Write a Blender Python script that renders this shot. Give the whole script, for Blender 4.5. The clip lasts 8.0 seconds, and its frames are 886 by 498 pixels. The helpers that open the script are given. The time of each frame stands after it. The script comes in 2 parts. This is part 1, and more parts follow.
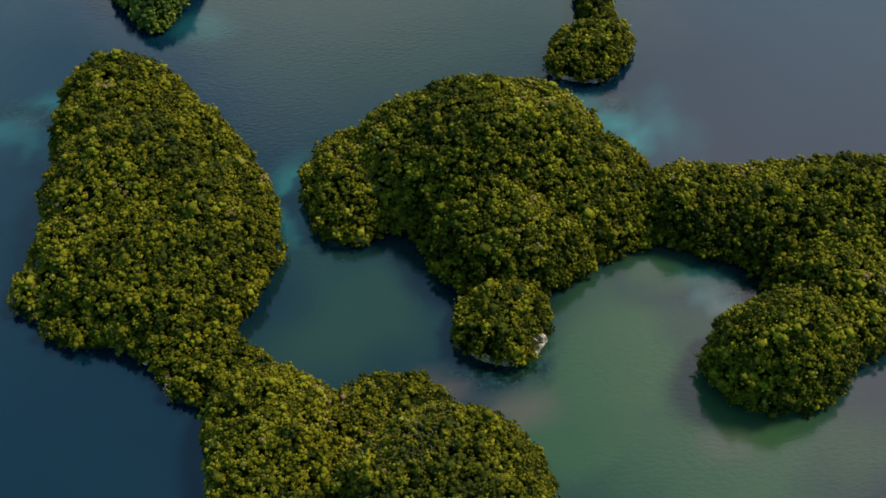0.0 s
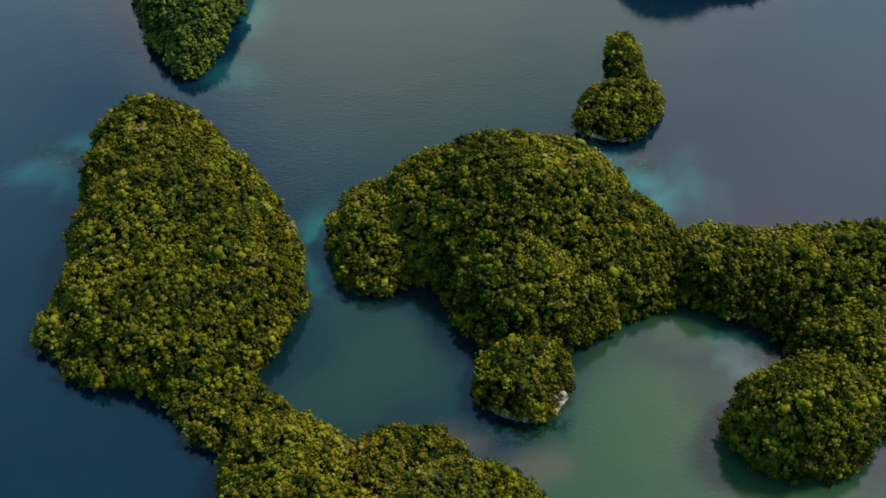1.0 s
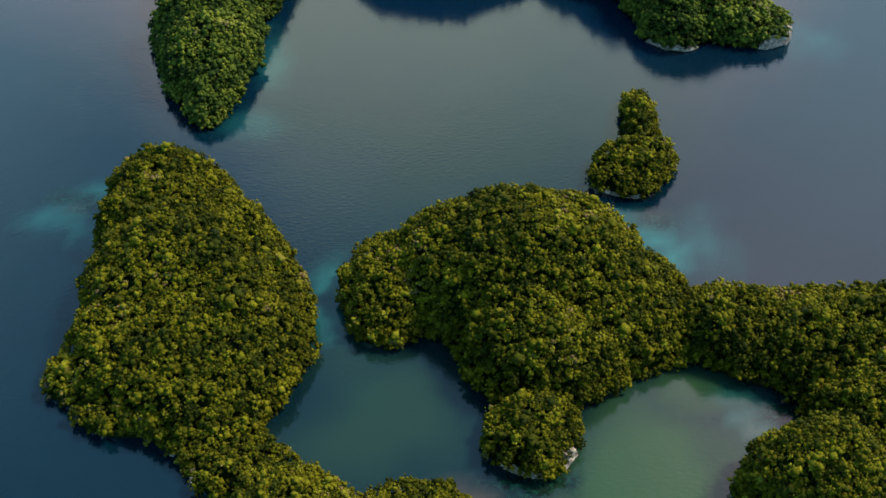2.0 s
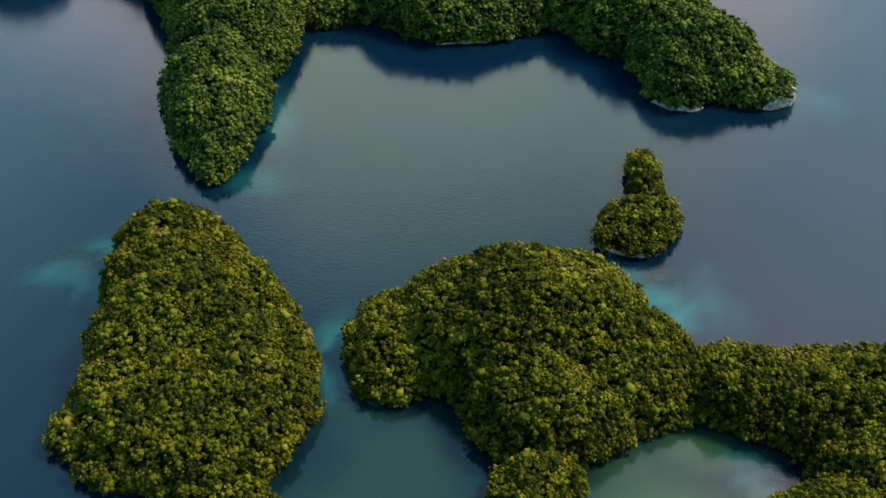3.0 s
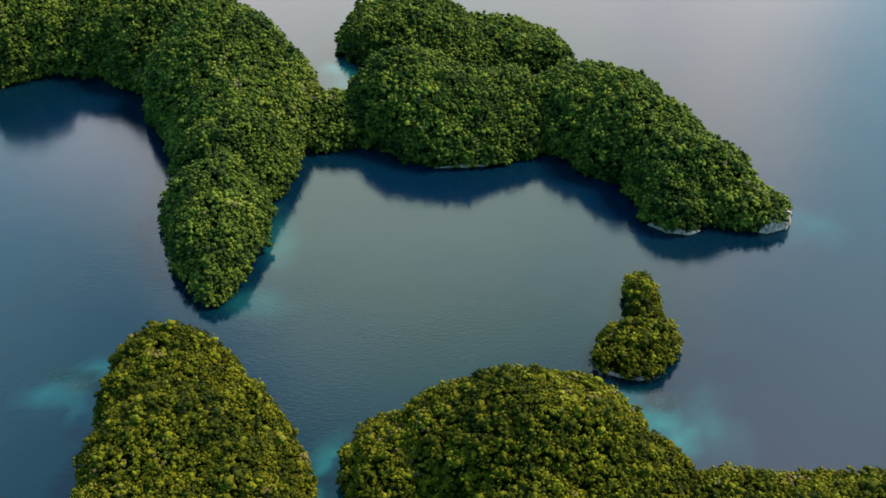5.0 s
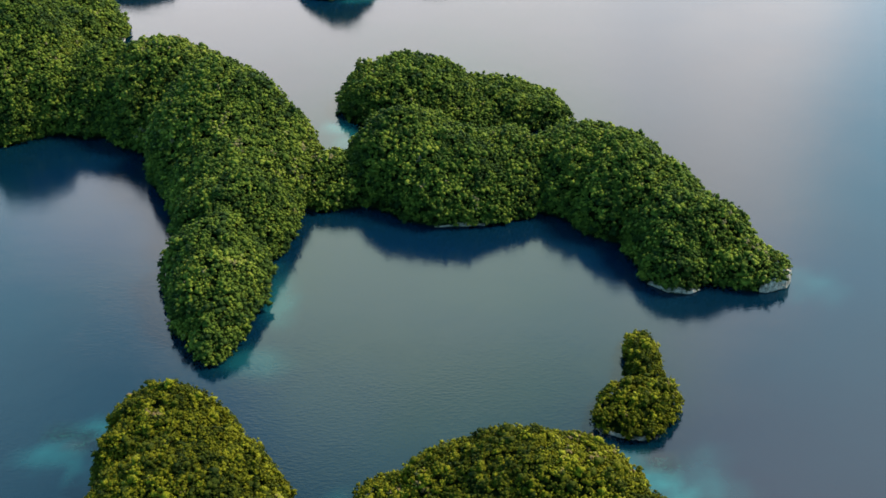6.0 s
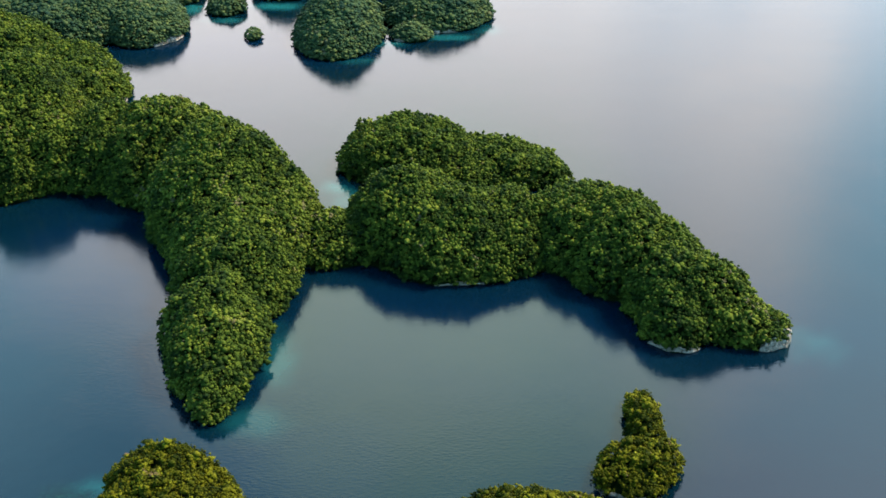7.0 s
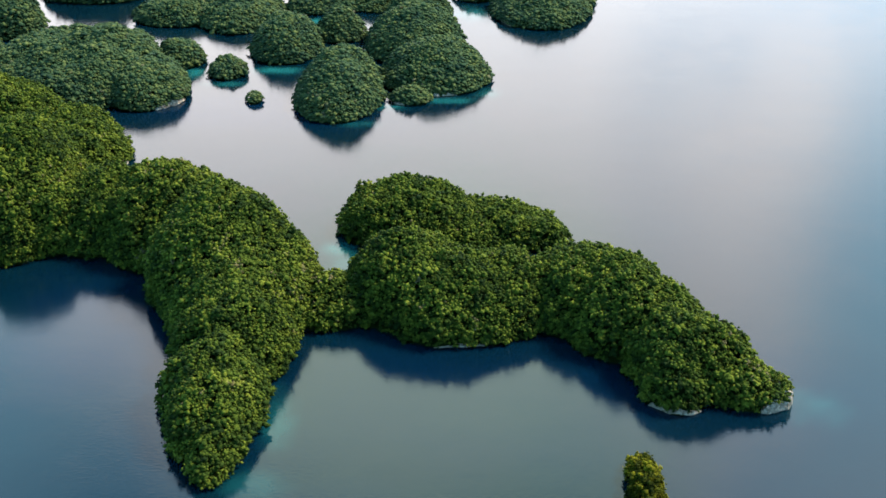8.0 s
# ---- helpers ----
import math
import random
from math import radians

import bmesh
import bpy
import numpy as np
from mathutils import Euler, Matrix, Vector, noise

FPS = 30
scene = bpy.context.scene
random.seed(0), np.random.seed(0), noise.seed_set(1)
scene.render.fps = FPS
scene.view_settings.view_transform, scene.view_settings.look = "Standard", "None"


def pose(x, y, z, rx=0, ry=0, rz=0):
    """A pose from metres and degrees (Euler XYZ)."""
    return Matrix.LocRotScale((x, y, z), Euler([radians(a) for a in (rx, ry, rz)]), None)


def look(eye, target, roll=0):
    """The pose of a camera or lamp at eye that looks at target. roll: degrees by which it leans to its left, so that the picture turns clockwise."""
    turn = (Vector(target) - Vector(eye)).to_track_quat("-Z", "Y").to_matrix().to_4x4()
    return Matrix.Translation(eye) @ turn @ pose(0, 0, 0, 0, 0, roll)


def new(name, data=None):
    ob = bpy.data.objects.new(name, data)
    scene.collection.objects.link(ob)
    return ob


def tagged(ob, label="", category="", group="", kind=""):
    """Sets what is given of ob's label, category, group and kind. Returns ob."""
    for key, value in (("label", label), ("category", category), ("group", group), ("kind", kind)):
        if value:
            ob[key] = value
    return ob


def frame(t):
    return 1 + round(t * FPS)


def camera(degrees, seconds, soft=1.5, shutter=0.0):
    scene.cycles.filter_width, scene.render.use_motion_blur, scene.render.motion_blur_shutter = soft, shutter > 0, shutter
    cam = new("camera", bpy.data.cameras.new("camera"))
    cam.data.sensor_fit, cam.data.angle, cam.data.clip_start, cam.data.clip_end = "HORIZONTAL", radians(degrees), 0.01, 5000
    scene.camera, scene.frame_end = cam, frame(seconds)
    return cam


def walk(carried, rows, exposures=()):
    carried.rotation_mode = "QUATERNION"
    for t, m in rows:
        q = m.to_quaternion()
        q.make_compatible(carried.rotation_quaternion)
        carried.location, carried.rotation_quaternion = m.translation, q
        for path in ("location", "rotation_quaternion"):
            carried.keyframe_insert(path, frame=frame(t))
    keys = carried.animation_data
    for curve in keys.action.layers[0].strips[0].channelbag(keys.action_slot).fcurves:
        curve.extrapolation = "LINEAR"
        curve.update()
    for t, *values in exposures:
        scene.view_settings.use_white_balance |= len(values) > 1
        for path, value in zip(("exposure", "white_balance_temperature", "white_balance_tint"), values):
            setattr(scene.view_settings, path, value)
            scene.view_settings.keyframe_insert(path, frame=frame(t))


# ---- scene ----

# ---------------------------------------------------------------- camera
cam = camera(40.08, 8.0, soft=1.6)
EYE_HEIGHT = 350.0
ROWS = [  # seconds, pitch, yaw, roll
    (0.0, -48.967, -2.648, -1.274),
    (0.5, -47.677, -1.637, -0.763),
    (1.0, -46.452, -1.027, -0.512),
    (1.5, -45.217, -0.582, -0.191),
    (3.0, -41.214, 0.110, 0.161),
    (3.5, -39.764, 0.066, 0.232),
    (4.0, -38.366, 0.063, 0.208),
    (4.5, -36.885, 0.042, 0.275),
    (6.0, -32.695, 0.037, 0.356),
    (6.5, -31.262, 0.045, 0.369),
    (7.0, -29.917, 0.041, 0.412),
    (7.5, -28.408, 0.046, 0.350),
    (8.0, -27.001, 0.045, 0.341),
]
EXPOSURES = [(0.0, 1.10, 6850, 16), (4.0, 1.38, 6600, 11), (8.0, 1.57, 6500, 9)]  # seconds, stops, white balance


def hover(pitch, yaw, roll):
    """A drone hanging still and tilting: yaw, then pitch, then roll about the lens axis."""
    return pose(0, 0, EYE_HEIGHT, 0, 0, yaw) @ pose(0, 0, 0, 90 + pitch) @ pose(0, 0, 0, 0, 0, roll)


walk(cam, [(t, hover(p, y, r)) for t, p, y, r in ROWS], EXPOSURES)

# ---------------------------------------------------------------- sky and sun
SUN_ELEVATION, SUN_AZIMUTH = radians(50), radians(70)  # azimuth clockwise from +y
world = bpy.data.worlds.new("sky")
scene.world = world
world.use_nodes = True
wt = world.node_tree
wt.nodes.clear()
sky = wt.nodes.new("ShaderNodeTexSky")
sky.sky_type, sky.sun_disc = "NISHITA", False
sky.sun_elevation, sky.sun_rotation = SUN_ELEVATION, SUN_AZIMUTH
sky.air_density, sky.dust_density, sky.ozone_density = 1.0, 1.6, 1.0
SKY_STRENGTH, VEIL = 0.10, (3.0, 8.6, 13.4)  # the veil: thin cloud over the whole sky
# soft sky patches out of view, mirrored in the sea: azimuth and elevation of the centre, spread inner and outer,
# raggedness (all degrees but the last), cover, colour
SKY_PATCHES = [
    (34, 43, 3, 20, 0.05, 0.95, (17.5, 14.8, 17.4)),  # mauve, high to the east: added unseen to brighten the water there
    (-30, 30, 3, 20, 0.10, 0.7, (6.4, 11.4, 14.4)), (30, 31, 3, 20, 0.10, 0.8, (7.4, 12.4, 15.2)),  # pale blue, beside the bank: added unseen to brighten the water at both sides
    (-1, 19, 9, 25, 0.24, 1.0, (16.2, 15.6, 15.8)),  # bright bank low over the sea
    (0, 35, 3, 13, 0.06, 0.6, (9.6, 15.0, 9.6)),  # greenish, at its upper edge: added unseen to tint the bay's reflection
]


def wnode(kind, **inputs):
    node = wt.nodes.new(kind)
    for key, value in inputs.items():
        node.inputs[key.replace("_", " ")].default_value = value
    return node


def wmix(fac, a, b):
    node = wt.nodes.new("ShaderNodeMix")
    node.data_type = "RGBA"
    node.inputs["B"].default_value = (*b, 1)
    wt.links.new(fac, node.inputs["Factor"])
    wt.links.new(a, node.inputs["A"])
    return node.outputs["Result"]


def wrange(value, a, b, c, d, smooth=False):
    node = wnode("ShaderNodeMapRange")
    node.interpolation_type = "SMOOTHSTEP" if smooth else "LINEAR"
    for key, number in (("From Min", a), ("From Max", b), ("To Min", c), ("To Max", d)):
        node.inputs[key].default_value = number
    wt.links.new(value, node.inputs["Value"])
    return node.outputs["Result"]


way = wnode("ShaderNodeTexCoord").outputs["Generated"]
split = wnode("ShaderNodeSeparateXYZ")
wt.links.new(way, split.inputs["Vector"])
wisps = wnode("ShaderNodeTexNoise", Scale=2.6, Detail=5.0, Roughness=0.5)
wt.links.new(way, wisps.inputs["Vector"])
grey = wnode("ShaderNodeHueSaturation", Saturation=1.25, Value=1.15)
wt.links.new(sky.outputs["Color"], grey.inputs["Color"])
air = wmix(wrange(split.outputs["Z"], 0.0, 0.80, 0.8, 0.34), grey.outputs["Color"], VEIL)
for azimuth, elevation, inner, outer, ragged, cover, colour in SKY_PATCHES:
    a, e = radians(azimuth), radians(elevation)
    toward = wt.nodes.new("ShaderNodeVectorMath")
    toward.operation = "DOT_PRODUCT"
    toward.inputs[1].default_value = (math.sin(a) * math.cos(e), math.cos(a) * math.cos(e), math.sin(e))
    wt.links.new(way, toward.inputs[0])
    edge = wt.nodes.new("ShaderNodeMath")
    edge.operation = "MULTIPLY_ADD"
    edge.inputs[1].default_value = ragged
    wt.links.new(wisps.outputs["Fac"], edge.inputs[0])
    wt.links.new(toward.outputs["Value"], edge.inputs[2])
    air = wmix(wrange(edge.outputs[0], math.cos(radians(outer)) + ragged / 2, math.cos(radians(inner)) + ragged / 2, 0.0, cover, True), air, colour)
back = wnode("ShaderNodeBackground", Strength=SKY_STRENGTH)
wt.links.new(air, back.inputs["Color"])
wt.links.new(back.outputs["Background"], wnode("ShaderNodeOutputWorld").inputs["Surface"])

sun = new("sun", bpy.data.lights.new("sun", "SUN"))
sun.data.energy, sun.data.angle, sun.data.color = 4.3, radians(13), (1.0, 0.94, 0.82)
sun_way = Vector((math.sin(SUN_AZIMUTH) * math.cos(SUN_ELEVATION), math.cos(SUN_AZIMUTH) * math.cos(SUN_ELEVATION), math.sin(SUN_ELEVATION)))
sun.matrix_world = look(sun_way * 900, (0, 0, 0))


# ---------------------------------------------------------------- materials
class Nodes:
    """Short hand for a node material."""

    def __init__(self, name):
        self.mat = bpy.data.materials.new(name)
        self.mat.use_nodes = True
        self.tree = self.mat.node_tree
        self.bsdf = self.tree.nodes["Principled BSDF"]

    def add(self, kind, **inputs):
        node = self.tree.nodes.new(kind)
        for key, value in inputs.items():
            node.inputs[key.replace("_", " ")].default_value = value
        return node

    def link(self, a, b):
        self.tree.links.new(a, b)

    def noise(self, scale, detail=3.0, rough=0.55):
        node = self.add("ShaderNodeTexNoise", Scale=scale, Detail=detail, Roughness=rough)
        self.link(self.where(), node.inputs["Vector"])
        return node.outputs["Fac"]

    def where(self):
        return self.add("ShaderNodeNewGeometry").outputs["Position"]

    def ramp(self, fac, stops):
        node = self.add("ShaderNodeValToRGB")
        el = node.color_ramp.elements
        while len(el) < len(stops):
            el.new(0.5)
        for e, (p, c) in zip(el, stops):
            e.position, e.color = p, (*c, 1)
        self.link(fac, node.inputs["Fac"])
        return node.outputs["Color"]

    def mixed(self, fac, a, b, how="MIX"):
        node = self.add("ShaderNodeMix")
        node.data_type, node.blend_type = "RGBA", how
        for value, key in ((fac, "Factor"), (a, "A"), (b, "B")):
            if isinstance(value, (int, float)):
                node.inputs[key].default_value = value
            elif isinstance(value, tuple):
                node.inputs[key].default_value = (*value, 1)
            else:
                self.link(value, node.inputs[key])
        return node.outputs["Result"]

    def math(self, how, a, b=0.0, clamp=False):
        node = self.add("ShaderNodeMath")
        node.operation, node.use_clamp = how, clamp
        for value, i in ((a, 0), (b, 1)):
            if isinstance(value, (int, float)):
                node.inputs[i].default_value = value
            else:
                self.link(value, node.inputs[i])
        return node.outputs[0]

    def attribute(self, name):
        node = self.add("ShaderNodeAttribute")
        node.attribute_name = name
        return node.outputs["Fac"]

    def bump(self, height, strength, distance):
        node = self.add("ShaderNodeBump", Strength=strength, Distance=distance)
        self.link(height, node.inputs["Height"])
        self.link(node.outputs["Normal"], self.bsdf.inputs["Normal"])

    def finish(self, colour, rough, ior=1.4, spec=0.5):
        self.link(colour, self.bsdf.inputs["Base Color"])
        self.bsdf.inputs["Roughness"].default_value = rough
        self.bsdf.inputs["IOR"].default_value = ior
        self.bsdf.inputs["Specular IOR Level"].default_value = spec
        return self.mat


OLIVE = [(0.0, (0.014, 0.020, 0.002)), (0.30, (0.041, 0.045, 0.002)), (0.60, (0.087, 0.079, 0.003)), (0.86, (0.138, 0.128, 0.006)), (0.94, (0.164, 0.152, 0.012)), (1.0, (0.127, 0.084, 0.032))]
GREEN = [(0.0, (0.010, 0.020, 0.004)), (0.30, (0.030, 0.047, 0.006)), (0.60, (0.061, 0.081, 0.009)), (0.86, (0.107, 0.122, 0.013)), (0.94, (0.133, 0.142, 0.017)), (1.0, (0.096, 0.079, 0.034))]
# bluer, flatter green for far woods: distance haze put into the leaf colour
HAZED_GREEN = [(0.0, (0.011, 0.024, 0.014)), (0.30, (0.022, 0.040, 0.017)), (0.60, (0.038, 0.053, 0.019)), (0.86, (0.060, 0.072, 0.021)), (0.94, (0.072, 0.080, 0.023)), (1.0, (0.052, 0.050, 0.027))]


def leaf_material(name, stops, single, gap, relief_depth=0.5):
    n = Nodes(name)
    tree = n.add("ShaderNodeObjectInfo").outputs["Random"] if single else n.attribute("tint")
    clump = n.add("ShaderNodeNewGeometry").outputs["Random Per Island"]
    patch = n.noise(0.030, 4, 0.6)
    fac = n.math("ADD", n.math("MULTIPLY", tree, 0.70), n.math("MULTIPLY", clump, 0.32))
    fac = n.math("ADD", fac, n.math("MULTIPLY", n.math("SUBTRACT", patch, 0.54), 1.3), clamp=True)
    colour = n.ramp(fac, stops)
    # noise multiplies the leaf colour down by gap: painted shade between leaves
    gap_shade = n.ramp(n.noise(2.2, 3, 0.75), [(0.40, (1, 1, 1)), (0.62, (gap, gap * 1.08, gap))])
    colour = n.mixed(1.0, colour, gap_shade, "MULTIPLY")
    n.bump(n.noise(2.6, 3, 0.7), 1.0, relief_depth)
    return n.finish(colour, 0.75, 1.4, 0.05)


def rock_material():
    n = Nodes("limestone")
    stain = n.noise(0.45, 5, 0.65)
    grain = n.noise(2.2, 5, 0.6)
    colour = n.ramp(stain, [(0.38, (0.09, 0.072, 0.050)), (0.48, (0.24, 0.18, 0.13)), (0.64, (0.42, 0.33, 0.25))])
    colour = n.mixed(n.math("MULTIPLY", grain, 0.35), colour, (0.11, 0.09, 0.065))
    n.bump(grain, 0.8, 0.6)
    return n.finish(colour, 0.85, 1.45, 0.3)


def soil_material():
    n = Nodes("shade_tinted_soil")
    # near black: the shade under the crowns is put into the soil colour
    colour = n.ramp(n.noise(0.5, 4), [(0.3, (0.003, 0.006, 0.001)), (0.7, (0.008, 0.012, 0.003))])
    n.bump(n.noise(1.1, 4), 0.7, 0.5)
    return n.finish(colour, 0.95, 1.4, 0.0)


def bark_material():
    n = Nodes("bark")
    colour = n.ramp(n.noise(4.0, 4), [(0.3, (0.05, 0.04, 0.03)), (0.7, (0.14, 0.12, 0.09))])
    n.bump(n.noise(9.0, 3), 0.6, 0.05)
    return n.finish(colour, 0.85)


def water_material():
    n = Nodes("sea_water")
    drift = n.noise(0.012, 4)
    colour = n.ramp(drift, [(0.3, (0.0002, 0.0042, 0.0078)), (0.7, (0.0004, 0.0064, 0.0104))])
    # green of the lagoon, and of the sky reflection painted on the northern bays
    colour = n.mixed(n.attribute("lagoon"), colour, (0.012, 0.031, 0.011))
    colour = n.mixed(n.attribute("teal"), colour, (0.0004, 0.0055, 0.0140))
    mottle = n.math("ADD", n.math("MULTIPLY", n.noise(0.05, 5, 0.65), 1.3), -0.12, clamp=True)
    colour = n.mixed(n.math("MULTIPLY", n.attribute("shoal"), n.math("ADD", mottle, 0.25), clamp=True), colour, (0.008, 0.085, 0.080))
    colour = n.mixed(n.attribute("sand"), colour, (0.042, 0.033, 0.024))
    coral = n.ramp(n.noise(0.5, 5, 0.7), [(0.48, (0.0003, 0.003, 0.002)), (0.60, (0.001, 0.016, 0.010)), (0.74, (0.012, 0.040, 0.024))])
    colour = n.mixed(n.attribute("coral"), colour, coral)
    swell = n.add("ShaderNodeTexNoise", Scale=1.0, Detail=3.0, Roughness=0.6)
    stretch = n.add("ShaderNodeMapping")
    stretch.inputs["Scale"].default_value = (0.35, 0.8, 0.5)
    stretch.inputs["Rotation"].default_value = (0, 0, radians(-8))
    n.link(n.where(), stretch.inputs["Vector"])
    n.link(stretch.outputs["Vector"], swell.inputs["Vector"])
    gust = n.ramp(n.noise(0.022, 4, 0.6), [(0.36, (0.25, 0.25, 0.25)), (0.64, (1, 1, 1))])  # patches of wind on the calm sea
    n.bump(n.math("MULTIPLY", swell.outputs["Fac"], gust), 0.21, 0.35)
    return n.finish(colour, 0.095, 1.333, 0.5)


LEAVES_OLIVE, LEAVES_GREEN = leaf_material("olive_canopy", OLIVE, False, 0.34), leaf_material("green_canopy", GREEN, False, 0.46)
LEAVES_HAZED = leaf_material("hazed_canopy", HAZED_GREEN, False, 0.8, 0.2)
LEAVES_ONE = leaf_material("tree_leaves", OLIVE, True, 0.34)
ROCK, SOIL, BARK, WATER = rock_material(), soil_material(), bark_material(), water_material()


# ---------------------------------------------------------------- shape tools
def value_noise(x, y, scale, seed):
    """Smooth noise in -1..1 on arrays of places."""
    x, y = np.asarray(x) / scale + seed * 17.31, np.asarray(y) / scale - seed * 9.77
    xi, yi = np.floor(x).astype(np.int64), np.floor(y).astype(np.int64)
    u, v = x - xi, y - yi
    u, v = u * u * (3 - 2 * u), v * v * (3 - 2 * v)

    def lattice(i, j):
        k = (i * 374761393 + j * 668265263 + seed * 974711) & 0x7FFFFFFF
        k = ((k ^ (k >> 13)) * 1274126177) & 0x7FFFFFFF
        return ((k ^ (k >> 16)) & 0xFFFF) / 32767.5 - 1

    a = lattice(xi, yi) * (1 - u) + lattice(xi + 1, yi) * u
    b = lattice(xi, yi + 1) * (1 - u) + lattice(xi + 1, yi + 1) * u
    return a * (1 - v) + b * v


def relief(land, x, y):
    """Height of an island of karst hills (x, y, half width, half depth, height), rounded (0.5) to conical (0.7); below zero off shore."""
    hills, sharp = land
    x, y = np.asarray(x, float), np.asarray(y, float)
    wx = x + 2.2 * value_noise(x, y, 17, 3) + 0.9 * value_noise(x, y, 6, 5)
    wy = y + 2.2 * value_noise(x, y, 17, 4) + 0.9 * value_noise(x, y, 6, 6)
    total, soft = np.zeros_like(x), 2.0
    for cx, cy, rx, ry, high in hills:
        d = np.sqrt(((wx - cx) / rx) ** 2 + ((wy - cy) / ry) ** 2)
        z = np.where(d < 1, high * np.maximum(1 - d * d, 0) ** sharp, (1 - d) * min(rx, ry))
        total = total + np.exp(np.clip(z, -60, 90) / soft)
    z = soft * np.log(total)
    gullies = 1.5 * value_noise(x, y, 24, 9) + 1.4 * value_noise(x, y, 12, 7) + 0.7 * value_noise(x, y, 5, 8)
    return z + np.clip(z / 14, 0, 1) * (1 + np.clip(z / 40, 0, 1)) * gullies


def mesh_from(name, verts, faces, material, smooth=False):
    """A mesh from arrays: vertices (n, 3) and faces (m, 3 or 4)."""
    me = bpy.data.meshes.new(name)
    verts, faces = np.ascontiguousarray(verts, np.float32), np.ascontiguousarray(faces, np.int32)
    side = faces.shape[1]
    me.vertices.add(len(verts))
    me.vertices.foreach_set("co", verts.ravel())
    me.loops.add(faces.size)
    me.loops.foreach_set("vertex_index", faces.ravel())
    me.polygons.add(len(faces))
    me.polygons.foreach_set("loop_start", np.arange(0, faces.size, side, dtype=np.int32))
    me.polygons.foreach_set("use_smooth", np.full(len(faces), smooth))
    me.materials.append(material)
    me.update(calc_edges=True)
    me.validate()
    return me


def part(name, mesh, parent, label="", kind=""):
    ob = new(name, mesh)
    ob.parent = parent
    return tagged(ob, label=label, kind=kind)


OCTA_V = np.array([(1, 0, 0), (-1, 0, 0), (0, 1, 0), (0, -1, 0), (0, 0, 1), (0, 0, -1)], float)
OCTA_F = np.array([(0, 2, 4), (2, 1, 4), (1, 3, 4), (3, 0, 4), (2, 0, 5), (1, 2, 5), (3, 1, 5), (0, 3, 5)])


def crown_shape(seed, clumps, sprigs, small):
    """A crown of unit radius: a dark uneven core set with leaf clumps of many sizes and loose sprigs, lopsided and with hollows."""
    rng = np.random.default_rng(seed)
    verts = [OCTA_V * (1 + rng.uniform(-0.2, 0.2, (6, 1))) * np.array([0.72, 0.72, 0.52])]
    faces, count = [OCTA_F], 6
    golden = math.pi * (3 - math.sqrt(5))
    lean = rng.normal(0, 0.12, 2)
    for i in range(clumps):
        up = 1 - 1.1 * (i + 0.5) / clumps + rng.normal(0, 0.10)
        ring = math.sqrt(max(0.0, 1 - min(up, 1) ** 2))
        turn = i * golden + rng.normal(0, 0.5)
        reach = rng.uniform(0.50, 0.95)
        c = np.array([ring * math.cos(turn) * reach + lean[0], ring * math.sin(turn) * reach + lean[1], up * rng.uniform(0.42, 0.80)])
        spin = np.array(Euler(rng.uniform(0, 6.28, 3)).to_matrix())
        size = small * rng.lognormal(0.0, 0.35)
        lump = (OCTA_V * (1 + rng.uniform(-0.45, 0.45, (6, 1)))) @ spin * size * np.array([1, 1, 0.7])
        verts.append(lump + c)
        faces.append(OCTA_F + count)
        count += 6
    for i in range(sprigs):
        way = rng.normal(0, 1, 3)
        way[2] = abs(way[2]) * 0.9
        way /= np.linalg.norm(way)
        c = way * np.array([1, 1, 0.8]) * rng.uniform(0.70, 1.05)
        verts.append(rng.normal(0, 0.11, (3, 3)) + c)
        faces.append(np.array([[0, 1, 2]]) + count)
        count += 3
    return np.concatenate(verts), np.concatenate(faces)


CROWNS = {
    "near": [crown_shape(s, 10, 7, 0.24) for s in range(16)],
    "mid": [crown_shape(s + 20, 6, 3, 0.30) for s in range(14)],
    "far": [crown_shape(s + 40, 1, 0, 0.55) for s in range(10)],
}


AROUND = [(a, b, c) for a in (-1, 0, 1) for b in (-1, 0, 1) for c in (-1, 0, 1)]


def tree_places(land, rng, spacing, bare):
    """Places for trees all over the hills, by true surface, thinned to a least distance."""
    h = np.array(land[0])
    lo = (h[:, :2] - h[:, 2:4]).min(0) - 4
    hi = (h[:, :2] + h[:, 2:4]).max(0) + 4
    count = int(np.prod(hi - lo) / spacing ** 2 * 26)
    x, y = rng.uniform(lo[0], hi[0], count), rng.uniform(lo[1], hi[1], count)
    z = relief(land, x, y)
    dry = z > 0.8
    x, y, z = x[dry], y[dry], z[dry]
    gx, gy = (relief(land, x + 0.8, y) - z) / 0.8, (relief(land, x, y + 0.8) - z) / 0.8
    keep = rng.uniform(0, 8, len(x)) < np.minimum(np.sqrt(1 + gx * gx + gy * gy), 8)
    for bx, by, br, bz in bare:
        keep &= ~((np.hypot(x - bx, y - by) < br) & (z < bz))
    x, y, z, gx, gy = (a[keep] for a in (x, y, z, gx, gy))
    gap = 0.80 * spacing
    cells, chosen, gap2 = {}, [], gap * gap
    px, py, pz = x.tolist(), y.tolist(), z.tolist()
    for i in range(len(x)):
        key = (int(px[i] // gap), int(py[i] // gap), int(pz[i] // gap))
        if key in cells:
            continue
        free = True
        for a, b, c in AROUND:
            j = cells.get((key[0] + a, key[1] + b, key[2] + c))
            if j is not None and (px[i] - px[j]) ** 2 + (py[i] - py[j]) ** 2 + (pz[i] - pz[j]) ** 2 < gap2:
                free = False
                break
        if free:
            cells[key] = i
            chosen.append(i)
    chosen = np.array(chosen, int)
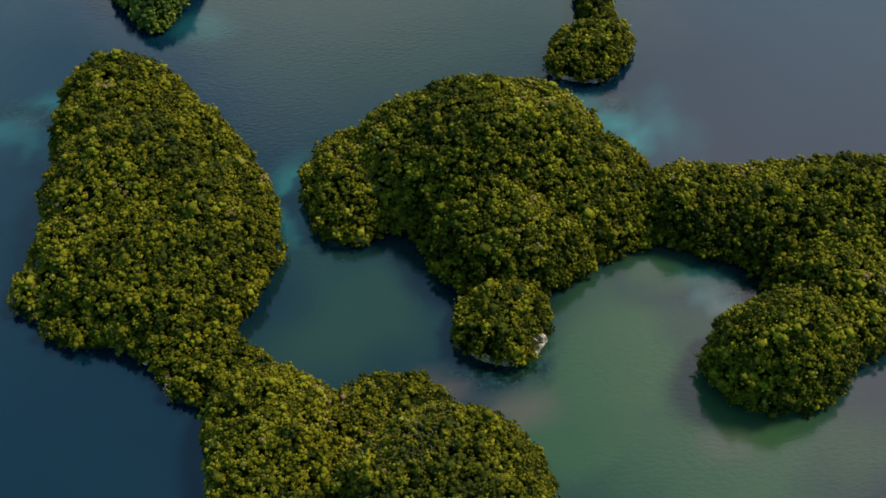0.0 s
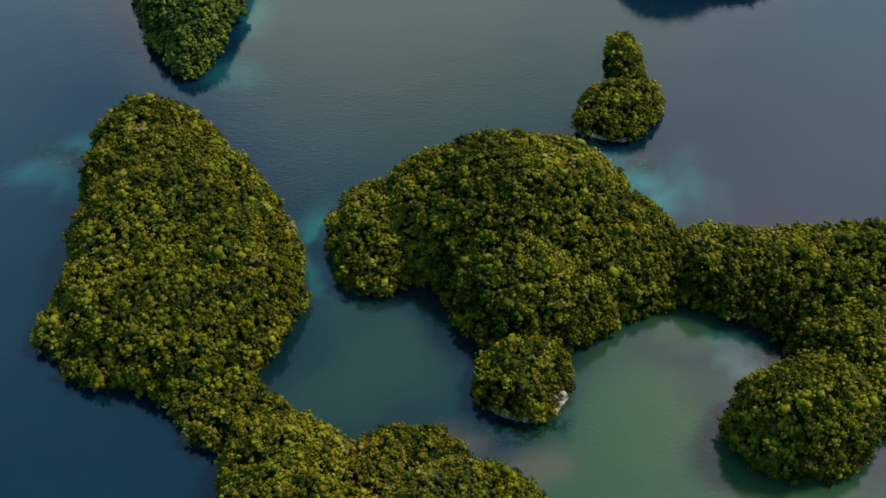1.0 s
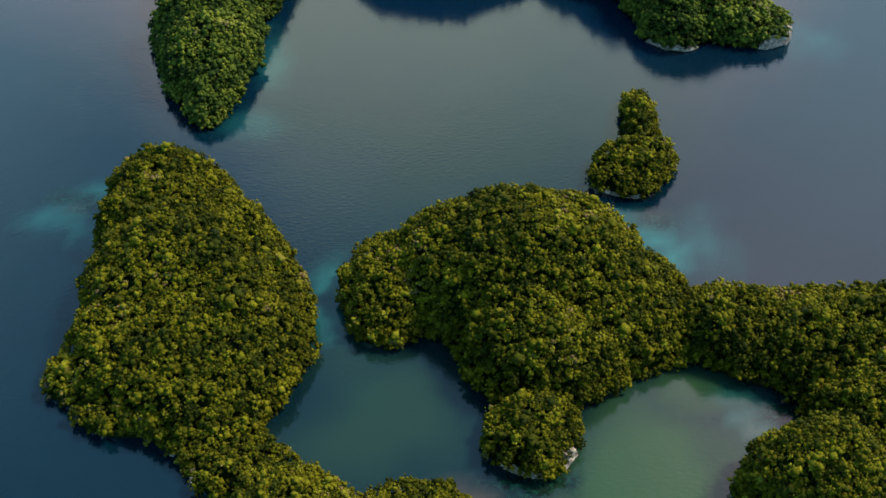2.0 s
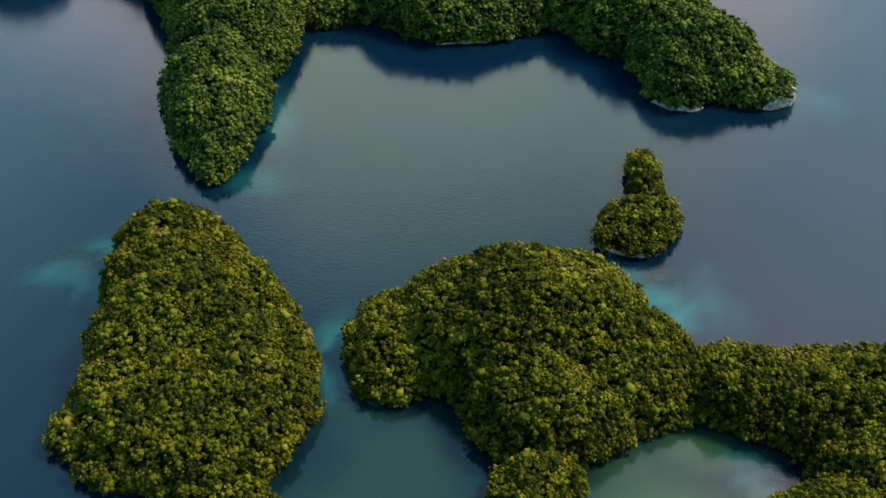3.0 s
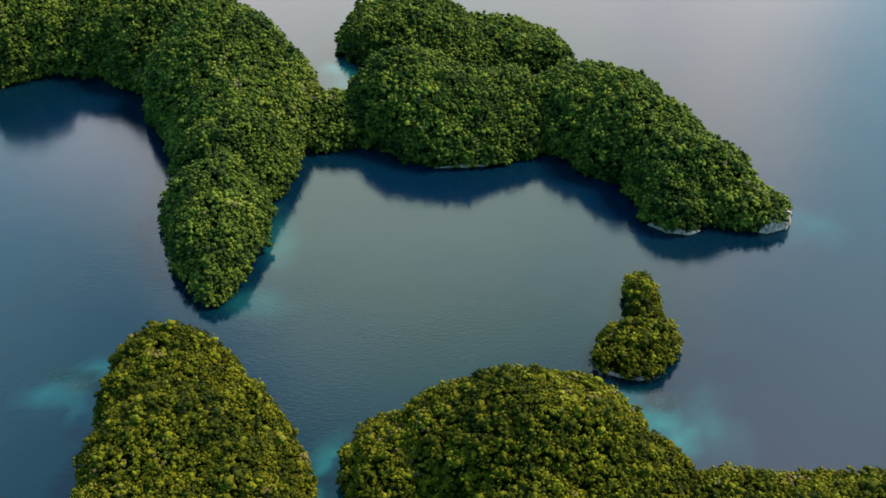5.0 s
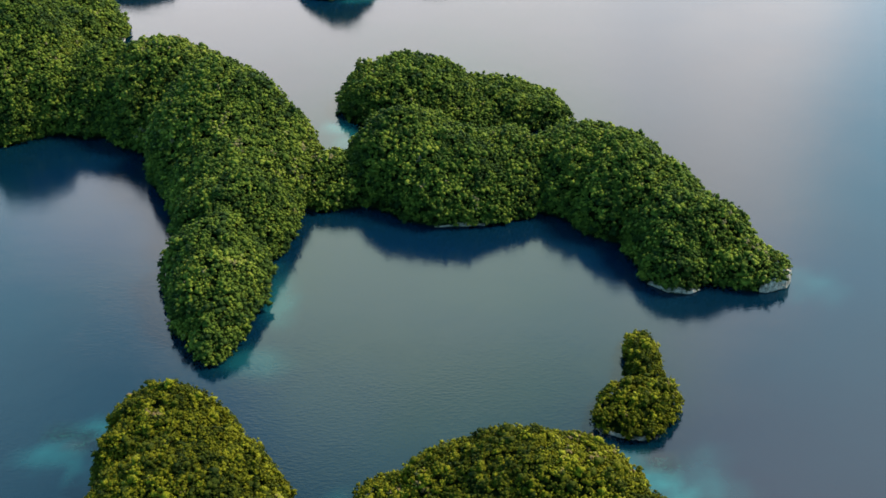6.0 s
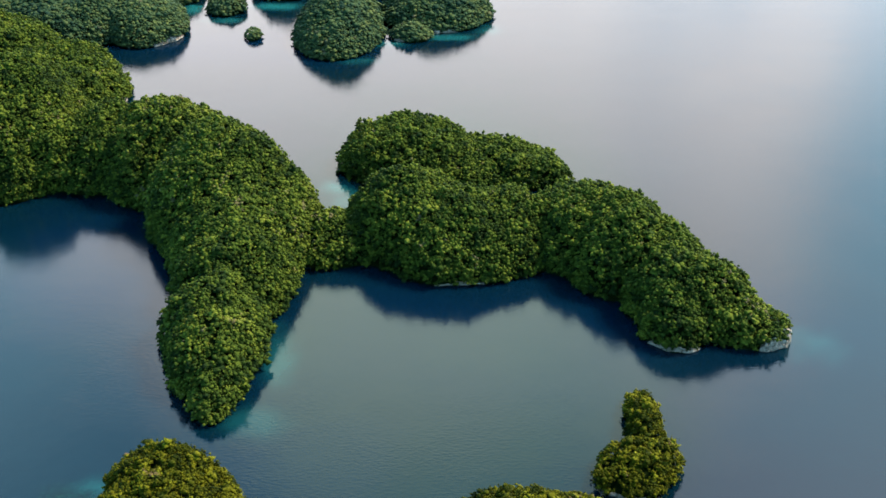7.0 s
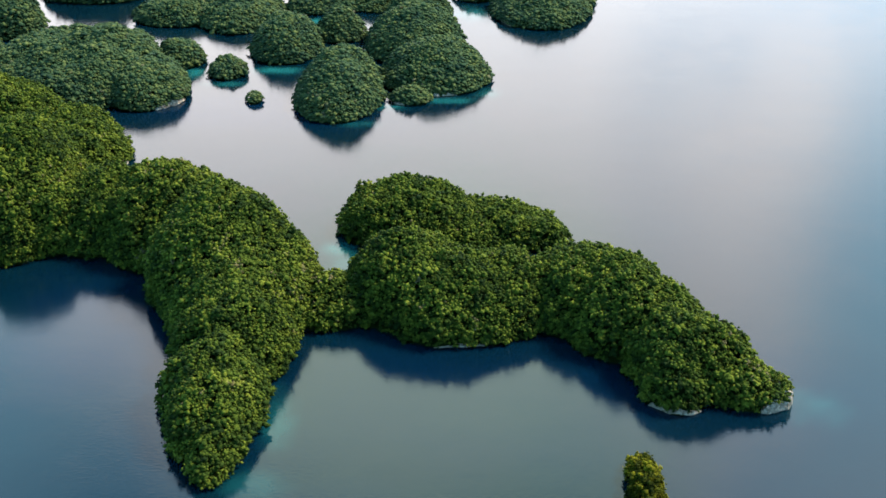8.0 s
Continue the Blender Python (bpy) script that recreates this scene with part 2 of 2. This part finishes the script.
    steep = np.stack([-gx, -gy, np.ones_like(gx)], 1)
    steep /= np.linalg.norm(steep, axis=1)[:, None]
    return np.stack([x, y, z], 1)[chosen], steep[chosen]


def canopy_mesh(name, places, normals, grade, spacing, rng):
    """All the crowns of a wood in one mesh, each one turned, sized and leaning outwards on steep ground."""
    shapes = CROWNS[grade]
    which = rng.integers(0, len(shapes), len(places))
    all_v, all_f, all_t, count = [], [], [], 0
    for k, (sv, sf) in enumerate(shapes):
        idx = np.nonzero(which == k)[0]
        if not len(idx):
            continue
        n = len(idx)
        turn = rng.uniform(0, 2 * math.pi, n)
        size = spacing * np.clip(rng.lognormal(dict(near=-0.14, mid=0.02, far=0.28)[grade], dict(near=0.36, mid=0.36, far=0.25)[grade], n), 0.42, 1.9)
        axis = normals[idx] * 0.55 + np.array([0, 0, 0.75]) + rng.normal(0, 0.12, (n, 3))
        axis /= np.linalg.norm(axis, axis=1)[:, None]
        side = np.stack([np.cos(turn), np.sin(turn), np.zeros(n)], 1)
        side -= (side * axis).sum(1)[:, None] * axis
        side /= np.linalg.norm(side, axis=1)[:, None]
        third = np.cross(axis, side)
        tall = rng.uniform(*dict(near=(0.85, 1.4), mid=(0.75, 1.15), far=(0.5, 0.75))[grade], n)
        body = (sv[None, :, 0, None] * side[:, None] + sv[None, :, 1, None] * third[:, None] + sv[None, :, 2, None] * (axis * tall[:, None])[:, None])
        base = places[idx] + normals[idx] * (0.35 * spacing) + np.array([0, 0, 0.25]) * size[:, None] + normals[idx] * rng.normal(0, dict(near=0.20, mid=0.14, far=0.06)[grade] * spacing, (n, 1))
        all_v.append((body * size[:, None, None] + base[:, None]).reshape(-1, 3))
        all_f.append((sf[None] + (np.arange(n) * len(sv))[:, None, None]).reshape(-1, 3) + count)
        all_t.append(np.repeat(rng.uniform(0, 1, n), len(sv)))
        count += n * len(sv)
    me = mesh_from(name, np.concatenate(all_v), np.concatenate(all_f), dict(near=LEAVES_OLIVE, mid=LEAVES_GREEN, far=LEAVES_HAZED)[grade], True)
    tint = me.attributes.new("tint", "FLOAT", "POINT")
    tint.data.foreach_set("value", np.concatenate(all_t).astype(np.float32))
    return me


def ground_mesh(name, land, step):
    h = np.array(land[0])
    lo, hi = (h[:, :2] - h[:, 2:4]).min(0) - 8, (h[:, :2] + h[:, 2:4]).max(0) + 8
    xs, ys = np.arange(lo[0], hi[0] + step, step), np.arange(lo[1], hi[1] + step, step)
    gx, gy = np.meshgrid(xs, ys, indexing="ij")
    z = np.maximum(relief(land, gx, gy), -9.0)
    ids = np.arange(z.size).reshape(z.shape)
    quads = np.stack([ids[:-1, :-1], ids[1:, :-1], ids[1:, 1:], ids[:-1, 1:]], -1).reshape(-1, 4)
    zf = z.ravel()
    quads = quads[zf[quads].max(1) > -6]
    used = np.unique(quads)
    remap = np.zeros(z.size, int)
    remap[used] = np.arange(len(used))
    verts = np.stack([gx.ravel(), gy.ravel(), zf], 1)[used]
    return mesh_from(name, verts, remap[quads], SOIL, True)


def rock_mesh(seed, long, deep, high):
    """A weathered limestone ledge: a pitted, undercut lump."""
    bm = bmesh.new()
    bmesh.ops.create_icosphere(bm, subdivisions=3, radius=1)
    for v in bm.verts:
        p = v.co.copy()
        n1 = noise.fractal(p * 1.6 + Vector((seed * 7.1, 0, 0)), 1.0, 2.0, 4)
        n2 = noise.noise(p * 5 + Vector((0, seed * 3.3, 0)))
        k = 1 + 0.34 * n1 + 0.12 * n2
        under = 0.80 if -0.2 < p.z < 0.25 else 1.0
        v.co = Vector((p.x * k * long * under, p.y * k * deep * under, p.z * k * high))
    me = bpy.data.meshes.new("limestone_ledge")
    bm.to_mesh(me)
    bm.free()
    me.materials.append(ROCK)
    return me


# ---------------------------------------------------------------- islands: hills as (x, y, half width, half depth, height)
SOUTH = [
    (-79.7, 265.4, 16.5, 13.2, 10.6), (-73.9, 274.7, 10.6, 14.6, 9.8), (-113.4, 377.8, 27.5, 32.2, 30.3),
    (-99.2, 336.4, 40.6, 47.8, 34.6), (-87.6, 314.6, 37.7, 54.4, 28.2), (-93.9, 300.8, 46.6, 29.2, 24.0),
    (-135.2, 289.5, 11.2, 8.6, 8.0), (-66.9, 251.7, 18.9, 11.2, 8.4), (-49.3, 225.8, 20.0, 22.3, 21.0),
    (-7.6, 223.4, 20.3, 21.2, 11.4), (6.6, 189.1, 35.6, 31.9, 38.9), (-43.0, 200.0, 24.1, 45.8, 20.9),
    (-103.9, 273.9, 27.7, 6.5, 8.9), (-121.5, 320.0, 17.8, 39.9, 21.1),
]
MIDDLE = [
    (-20.1, 334.8, 18.5, 26.8, 17.2), (34.0, 338.9, 49.6, 37.6, 40.3), (11.3, 345.9, 29.0, 29.0, 30.5),
    (40.1, 297.4, 28.1, 19.4, 25.5), (33.7, 265.0, 16.0, 17.2, 12.2), (75.6, 325.9, 23.6, 30.4, 17.8),
    (110.5, 313.6, 22.8, 17.5, 18.3), (132.0, 308.8, 23.5, 21.7, 15.8), (153.4, 303.5, 36.3, 25.9, 22.1),
    (169.7, 297.1, 30.7, 32.6, 27.5), (156.4, 267.4, 23.4, 27.1, 22.0), (215.4, 290.4, 27.2, 31.8, 26.2),
    (127.2, 239.6, 24.2, 19.1, 34.4), (31.0, 316.5, 29.0, 27.8, 27.0), (36.0, 303.6, 28.1, 27.3, 29.5),
    (121.7, 301.8, 19.2, 12.5, 14.0), (61.5, 322.6, 25.0, 26.7, 30.0),
]
ISLET = [
    (83.9, 411.0, 17.1, 15.5, 13.3), (94.7, 414.1, 8.9, 11.0, 12.0), (92.3, 439.8, 7.0, 12.5, 11.2),
    (91.6, 451.4, 7.2, 14.9, 7.9),
]
NORTH = [
    (-106.1, 472.7, 12.3, 29.3, 16.3), (-115.6, 511.2, 23.2, 32.3, 31.4), (-111.3, 559.0, 32.3, 36.7, 36.5),
    (-115.1, 596.9, 40.0, 49.4, 43.0), (-128.9, 635.7, 43.7, 53.5, 60.6), (-173.3, 692.9, 42.9, 43.1, 52.9),
    (-115.9, 644.7, 40.4, 40.3, 30.9), (-209.2, 706.6, 51.6, 36.0, 41.0), (-272.1, 727.6, 34.3, 68.9, 66.7),
    (-323.6, 695.7, 40.2, 56.1, 53.0), (-61.9, 606.1, 27.1, 21.8, 20.0), (-19.9, 617.6, 37.9, 36.5, 42.5),
    (7.2, 605.5, 50.1, 37.8, 36.6), (81.3, 612.0, 38.5, 37.0, 35.4), (99.7, 591.2, 31.6, 40.9, 39.4),
    (120.1, 560.5, 24.8, 56.1, 32.6), (133.5, 540.5, 28.3, 26.6, 32.5), (160.4, 521.5, 18.4, 14.4, 14.2),
    (-112.7, 493.2, 21.5, 32.1, 29.0), (-116.4, 512.4, 27.2, 21.9, 28.0), (148.3, 531.1, 19.0, 19.4, 18.7),
    (-255.9, 694.5, 36.9, 23.8, 43.8), (35.6, 609.9, 28.4, 32.2, 33.4), (-91.5, 619.7, 14.2, 39.8, 40.2),
]
BACK_HILL = [
    (-23.0, 715.8, 44.1, 33.0, 31.0), (22.8, 712.3, 53.5, 31.6, 16.1), (52.4, 693.6, 29.8, 11.7, 14.9),
    (-52.3, 727.4, 4.7, 12.5, 26.2),
]
WEST = [
    (-271.6, 825.5, 37.9, 46.8, 24.4), (-334.7, 874.3, 38.7, 62.3, 36.0), (-381.8, 886.2, 52.6, 73.6, 45.7),
    (-285.5, 856.2, 38.1, 36.8, 25.1),
]
FAR_WEST = [
    (-294.1, 1005.9, 47.8, 74.1, 40.5), (-331.9, 1014.4, 70.3, 73.6, 36.4), (-431.0, 1041.2, 38.1, 46.4, 31.9),
    (-249.3, 972.1, 34.2, 44.4, 28.9), (-309.9, 959.9, 45.1, 35.0, 26.0),
]
SMALL_HILL = [
    (-239.4, 1056.6, 20.1, 24.2, 20.8),
]
ROUND_ISLET = [
    (-190.6, 1027.9, 15.4, 22.3, 12.3),
]
TINY_ISLET = [
    (-159.3, 956.4, 5.3, 10.5, 5.7),
]
FAR_MIDDLE = [
    (-266.8, 1202.6, 45.9, 39.4, 21.1), (-207.1, 1208.4, 42.1, 68.2, 25.1), (-147.9, 1097.6, 32.3, 46.6, 30.4),
]
FAR_NORTH = [
    (-88.9, 971.2, 37.0, 67.7, 38.2), (-8.5, 1022.3, 48.9, 52.4, 31.6), (-26.7, 1110.4, 45.8, 66.0, 39.2),
    (-101.0, 1138.6, 24.9, 24.3, 25.6), (-66.5, 1309.2, 73.6, 46.4, 28.6), (-28.0, 960.2, 18.9, 12.8, 10.2),
    (-126.5, 1236.8, 39.0, 28.1, 16.0), (-69.8, 1247.2, 34.6, 29.0, 16.5), (-26.1, 1223.2, 31.4, 36.7, 20.8),
]
FAR_EAST = [
    (97.1, 1227.0, 50.0, 65.0, 24.5), (141.4, 1270.8, 16.0, 27.9, 15.0), (38.1, 1285.6, 30.1, 25.0, 17.1),
]
FAR_EDGE = [
    (-372.1, 1273.7, 55.8, 28.5, 29.5), (-425.2, 1147.1, 37.6, 31.8, 37.5),
]

HILLS = dict(south=SOUTH, middle=MIDDLE, islet=ISLET, north=NORTH, back=BACK_HILL, west=WEST, far_west=FAR_WEST, small=SMALL_HILL,
             round=ROUND_ISLET, tiny=TINY_ISLET, far_middle=FAR_MIDDLE, far_north=FAR_NORTH, far_east=FAR_EAST, far_edge=FAR_EDGE)

SHARP = dict(far_north=0.8, far_middle=0.62, back=0.55, north=0.57, small=0.62, west=0.6, far_west=0.58, far_east=0.55)  # how pointed the hills are

# bare limestone at the water: x, y, length along the shore, height
CLIFFS = dict(
    south=[(-98, 260, 10, 0.8), (-87, 247, 14, 0.9)],
    middle=[(43, 256, 10, 7.0), (28, 246, 18, 1.6)],
    islet=[(80, 394, 18, 0.5)],
    north=[(171, 513, 28, 8.5), (117, 505, 30, 3.2), (8, 567, 30, 1.1)],
    west=[(-236, 819, 10, 5.0)],
    far_west=[(-224, 943, 34, 6.0)],
    far_north=[(-38, 950, 12, 2.5), (5, 965, 16, 3.5)],
    far_east=[(66, 1188, 20, 3.0)],
)

ISLANDS = [
    ("island", "south", "near", 2.15, "steep karst island ringed by dark deep water", "dense olive-green tropical forest over steep karst hills"),
    ("island", "middle", "near", 2.15, "long karst island with rounded hills and a bare limestone knob", "dense olive and yellow-green forest down to the waterline"),
    ("islet", "islet", "near", 2.1, "small pear-shaped karst islet in open blue water", "dense green trees covering a pear-shaped islet"),
    ("island", "north", "mid", 2.3, "large island with a long peninsula and pale cliff feet", "dense dark green forest over a ridge and peninsula"),
    ("island", "back", "mid", 2.3, "low double-humped island behind a turquoise channel", "dense dark green forest on a double hump"),
    ("island", "west", "mid", 2.6, "headland with a rounded end in grey calm water", "dark green forest on a rounded headland"),
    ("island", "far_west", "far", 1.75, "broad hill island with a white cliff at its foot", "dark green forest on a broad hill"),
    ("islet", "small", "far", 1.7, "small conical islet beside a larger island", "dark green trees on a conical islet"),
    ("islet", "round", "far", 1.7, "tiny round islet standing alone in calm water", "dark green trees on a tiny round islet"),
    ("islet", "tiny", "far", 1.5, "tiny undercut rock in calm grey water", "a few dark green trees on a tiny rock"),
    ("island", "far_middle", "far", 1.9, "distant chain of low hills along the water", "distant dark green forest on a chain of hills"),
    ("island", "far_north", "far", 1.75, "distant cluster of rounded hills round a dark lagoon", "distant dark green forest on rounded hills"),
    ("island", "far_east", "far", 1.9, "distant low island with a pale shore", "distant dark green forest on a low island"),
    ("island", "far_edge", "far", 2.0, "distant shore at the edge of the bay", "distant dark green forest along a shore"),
]


def cliff_mesh(land, x, y, length, high, seed):
    """A pitted, undercut limestone face along the shore, about the point given."""
    def height_and_slope(p):
        z = float(relief(land, p[:1], p[1:])[0])
        g = np.array([float(relief(land, p[:1] + 0.5, p[1:])[0]) - float(relief(land, p[:1] - 0.5, p[1:])[0]),
                      float(relief(land, p[:1], p[1:] + 0.5)[0]) - float(relief(land, p[:1], p[1:] - 0.5)[0])])
        return z, g / max(np.linalg.norm(g), 1e-6), max(np.linalg.norm(g), 0.4)

    def to_shore(p, turns=3):
        for _ in range(turns):
            z, way, steep = height_and_slope(p)
            p = p + way * np.clip((0.6 - z) / steep, -1.5, 1.5)
        return p

    start = to_shore(np.array([x, y], float), 25)
    arms = []
    for sign in (1, -1):
        p, arm = start, []
        while len(arm) * 0.5 < length / 2:
            arm.append(p)
            _, way, _ = height_and_slope(p)
            p = to_shore(p + sign * 0.5 * np.array([-way[1], way[0]]))
        arms.append(arm)
    shore = np.array(arms[1][::-1] + arms[0][1:])
    n, rows = len(shore), 12
    verts = []
    for i, p in enumerate(shore):
        _, way, _ = height_and_slope(p)
        f = i / (n - 1)
        jag = float(value_noise(p[:1], p[1:], 2.6, seed % 50)[0]) + 0.6 * float(value_noise(p[:1], p[1:], 1.1, seed % 47)[0])
        top = max(0.4, high * math.sin(math.pi * min(max(f, 0.02), 0.98)) ** 0.45 * (0.72 + 0.40 * jag))
        for k in range(rows + 2):
            g = min(k / (rows - 1), 1)
            z = -1.0 + (top + 1.0) * g
            rough = (0.8 * float(value_noise(p[:1] * 1.3 + z, p[1:] * 1.3 - z, 2.4, seed % 40)[0]) + 0.55 * float(value_noise(p[:1] + z * 0.3, p[1:] + z * 0.4, 0.9, seed % 30)[0])
                     + 0.22 * math.sin(z * 3.1 + 2 * jag))
            out = (0.0 if z < 0.6 else 0.6) + rough * 0.38 - 0.07 * z
            if k >= rows:
                out, z = -1.6 * (k - rows + 1), z + 0.3
            verts.append((p[0] - way[0] * out, p[1] - way[1] * out, z))
    ids = np.arange(n * (rows + 2)).reshape(n, rows + 2)
    quads = np.stack([ids[:-1, :-1], ids[1:, :-1], ids[1:, 1:], ids[:-1, 1:]], -1).reshape(-1, 4)
    return mesh_from("cliff", np.array(verts), quads, ROCK, False)


def build_island(name, key, grade, spacing, label, wood, seed):
    rng = np.random.default_rng(seed)
    hills, sharp = HILLS[key], SHARP.get(key, 0.5)
    land = (hills, sharp)
    root = new(name)
    tagged(root, label=label, category="island")
    core = [(x, y, rx - min(2.0, 0.12 * rx), ry - min(2.0, 0.12 * ry), high - min(1.5, 0.1 * high)) for x, y, rx, ry, high in hills]  # the rock under the trees
    part("ground", ground_mesh("ground", (core, sharp), 2.5 if grade == "near" else 3.5), root, "soil and rock with canopy shade painted into the colour")
    bare = [(x, y, length * 0.5, high * 0.6) for x, y, length, high in CLIFFS.get(key, [])]
    places, normals = tree_places(land, rng, spacing, bare)
    single = np.zeros(len(places), bool)
    if key == "south":  # the stretch of wood nearest to the drone is made of trees of their own
        near = np.argsort(np.hypot(places[:, 0] + 5, places[:, 1] - 205))[:280]
        single[near] = True
        plant_trees(places[single], normals[single], spacing, rng)
    forest = new("forest", canopy_mesh("forest", places[~single], normals[~single], grade, spacing, rng))
    tagged(forest, label=wood, category="forest", kind="stuff")
    for x, y, length, high in CLIFFS.get(key, []):
        part("cliff", cliff_mesh(land, x, y, length, high, seed + round(abs(x))), root, "pale weathered limestone")
    return root


def trunk_mesh(seed):
    rng = random.Random(seed)
    bm = bmesh.new()
    rings, bend = [], (rng.uniform(-0.2, 0.2), rng.uniform(-0.2, 0.2))
    for k in range(5):
        f = k / 4
        r = 0.20 * (1 - 0.6 * f) * (1.5 if k == 0 else 1)
        rings.append([bm.verts.new((bend[0] * f * f * 2 + r * math.cos(a * math.pi / 3), bend[1] * f * f * 2 + r * math.sin(a * math.pi / 3), -1.2 + 3.6 * f)) for a in range(6)])
    for a, b in zip(rings, rings[1:]):
        for i in range(6):
            bm.faces.new((a[i], a[(i + 1) % 6], b[(i + 1) % 6], b[i]))
    for limb in range(3):  # limbs into the crown
        turn = limb * 2.1 + rng.uniform(-0.4, 0.4)
        tip = Vector((math.cos(turn) * 1.1, math.sin(turn) * 1.1, 2.9))
        foot = [bm.verts.new((bend[0] * 0.7 + 0.10 * math.cos(a * 2.1), bend[1] * 0.7 + 0.10 * math.sin(a * 2.1), 1.3)) for a in range(3)]
        top = bm.verts.new(tip)
        for i in range(3):
            bm.faces.new((foot[i], foot[(i + 1) % 3], top))
    me = bpy.data.meshes.new("trunk")
    bm.to_mesh(me)
    bm.free()
    me.materials.append(BARK)
    return me


def plant_trees(places, normals, spacing, rng):
    crowns = [mesh_from("crown", v, f, LEAVES_ONE, True) for v, f in CROWNS["near"]]
    trunks = [trunk_mesh(s) for s in range(4)]
    for p, n in zip(places, normals):
        root = new("tree")
        root.location = p
        root.rotation_euler = (0, 0, rng.uniform(0, 6.28))
        tagged(root, label="broad-crowned tropical tree with olive-green leaves on a slope", category="tree", group="trees on the south island")
        size = spacing * float(np.clip(rng.lognormal(-0.12, 0.30), 0.45, 1.7))
        trunk = part("trunk", trunks[rng.integers(4)], root)
        trunk.location = (0, 0, 0.4)
        crown = part("crown", crowns[rng.integers(len(crowns))], root)
        crown.location = (0, 0, 0.40 * spacing + 0.25 * size)
        crown.scale = (size, size, size * rng.uniform(0.9, 1.5))


for i, (name, key, grade, spacing, label, wood) in enumerate(ISLANDS):
    build_island(name, key, grade, spacing, label, wood, 100 + i)


# ---------------------------------------------------------------- sea
def lines(inner_lo, inner_hi, step):
    inner = np.arange(inner_lo, inner_hi + step, step)
    grow = np.array([20, 60, 150, 350, 800, 1800, 4200.0])
    return np.concatenate([inner[0] - grow[::-1], inner, inner[-1] + grow])


# pale and coloured water: (x, y, reach x, reach y, strength)
SHOALS = [
    (78, 381, 9, 6, 0.6), (88, 369, 11, 11, 1.0), (97, 355, 9, 10, 0.8), (108, 364, 14, 22, 0.3), (114, 273, 8, 9, 0.6), (110, 286, 10, 5, 0.5),
    (-160, 383, 16, 8, 0.36), (-146, 400, 12, 8, 0.36), (-146, 374, 10, 18, 0.35), (-44, 345, 9, 14, 0.5), (-43, 323, 9, 12, 0.5),
    (-82, 500, 8, 28, 0.3), (-89, 447, 18, 13, 0.22), (187, 513, 15, 15, 0.25),
    (-62, 668, 12, 18, 0.35), (-67, 687, 12, 14, 0.55), (6, 960, 26, 7, 0.6), (-45, 943, 15, 7, 0.65), (35, 979, 10, 12, 0.5), (-66, 905, 15, 8, 0.35),
    (-189, 997, 18, 7, 0.5), (-221, 1026, 12, 12, 0.9), (-144, 1035, 28, 9, 0.8), (24, 1217, 18, 22, 0.5), (-132, 1188, 14, 9, 0.9),
]
LAGOONS_AND_SKY = [
    (135, 213, 40, 30, 0.7), (76, 250, 46, 40, 1.0), (52, 216, 44, 32, 0.95), (-14, 276, 50, 44, 0.42), (105, 205, 60, 34, 0.9), (98, 284, 26, 16, 0.8),
    # northern bays: pale sky reflection painted into the water colour
    (18, 502, 80, 30, 0.4), (-212, 580, 46, 30, 0.3),
]
TEALS = [(20, 520, 170, 66, 0.9), (-200, 590, 70, 70, 0.9), (-55, 420, 60, 80, 0.6), (-130, 930, 150, 50, 0.8)]
SANDS = [(32, 230, 17, 9, 0.65), (11, 240, 12, 8, 0.55), (114, 271, 6, 9, 0.5), (104, 210, 14, 8, 0.4), (89, 382, 6, 4, 0.5), (-151, 389, 9, 5, 0.25)]
CORALS = [(29, 242.5, 15, 6, 1.0), (43, 247.5, 8, 8, 1.0), (124, 276, 13, 7, 0.9), (108, 287, 12, 6, 0.6), (-162, 396, 13, 6, 1.0), (-150, 389, 8, 5, 0.8), (93, 379, 10, 6, 0.8)]


def patches(spots, x, y):
    out = np.zeros_like(x)
    for cx, cy, rx, ry, k in spots:
        wob = 0.35 * value_noise(x, y, max(rx, ry) * 0.6, 11) + 0.15 * value_noise(x, y, max(rx, ry) * 0.25, 12)
        d = np.sqrt(((x - cx) / rx) ** 2 + ((y - cy) / ry) ** 2) + wob
        out = np.maximum(out, k * np.clip((1.45 - d) / 1.1, 0, 1) ** 1.6)
    return np.clip(out, 0, 1)


def build_water():
    xs, ys = lines(-460, 420, 5.5), lines(120, 1340, 5.5)
    gx, gy = np.meshgrid(xs, ys, indexing="ij")
    ids = np.arange(gx.size).reshape(gx.shape)
    quads = np.stack([ids[:-1, :-1], ids[1:, :-1], ids[1:, 1:], ids[:-1, 1:]], -1).reshape(-1, 4)
    x, y = gx.ravel(), gy.ravel()
    me = mesh_from("water", np.stack([x, y, np.zeros_like(x)], 1), quads, WATER, True)
    for name, spots in (("shoal", SHOALS), ("lagoon", LAGOONS_AND_SKY), ("teal", TEALS), ("sand", SANDS), ("coral", CORALS)):
        me.attributes.new(name, "FLOAT", "POINT").data.foreach_set("value", patches(spots, x, y).astype(np.float32))
    water = new("water", me)
    tagged(water, label="calm sea, deep blue with green lagoon and turquoise shoals", category="sea", kind="structure")


build_water()



# ---------------------------------------------------------------- lone rocks off the far island
for seed, x, y, size, label in ((3, 40, 1023, 1.0, "small dark rock standing alone in the water"), (5, -7, 971, 1.3, "low scrub-topped rock beside a small hill")):
    rock = new("rock", rock_mesh(seed, 2.6 * size, 2.2 * size, 2.0 * size))
    rock.location = (x, y, 0.4)
    tagged(rock, label=label, category="rock")
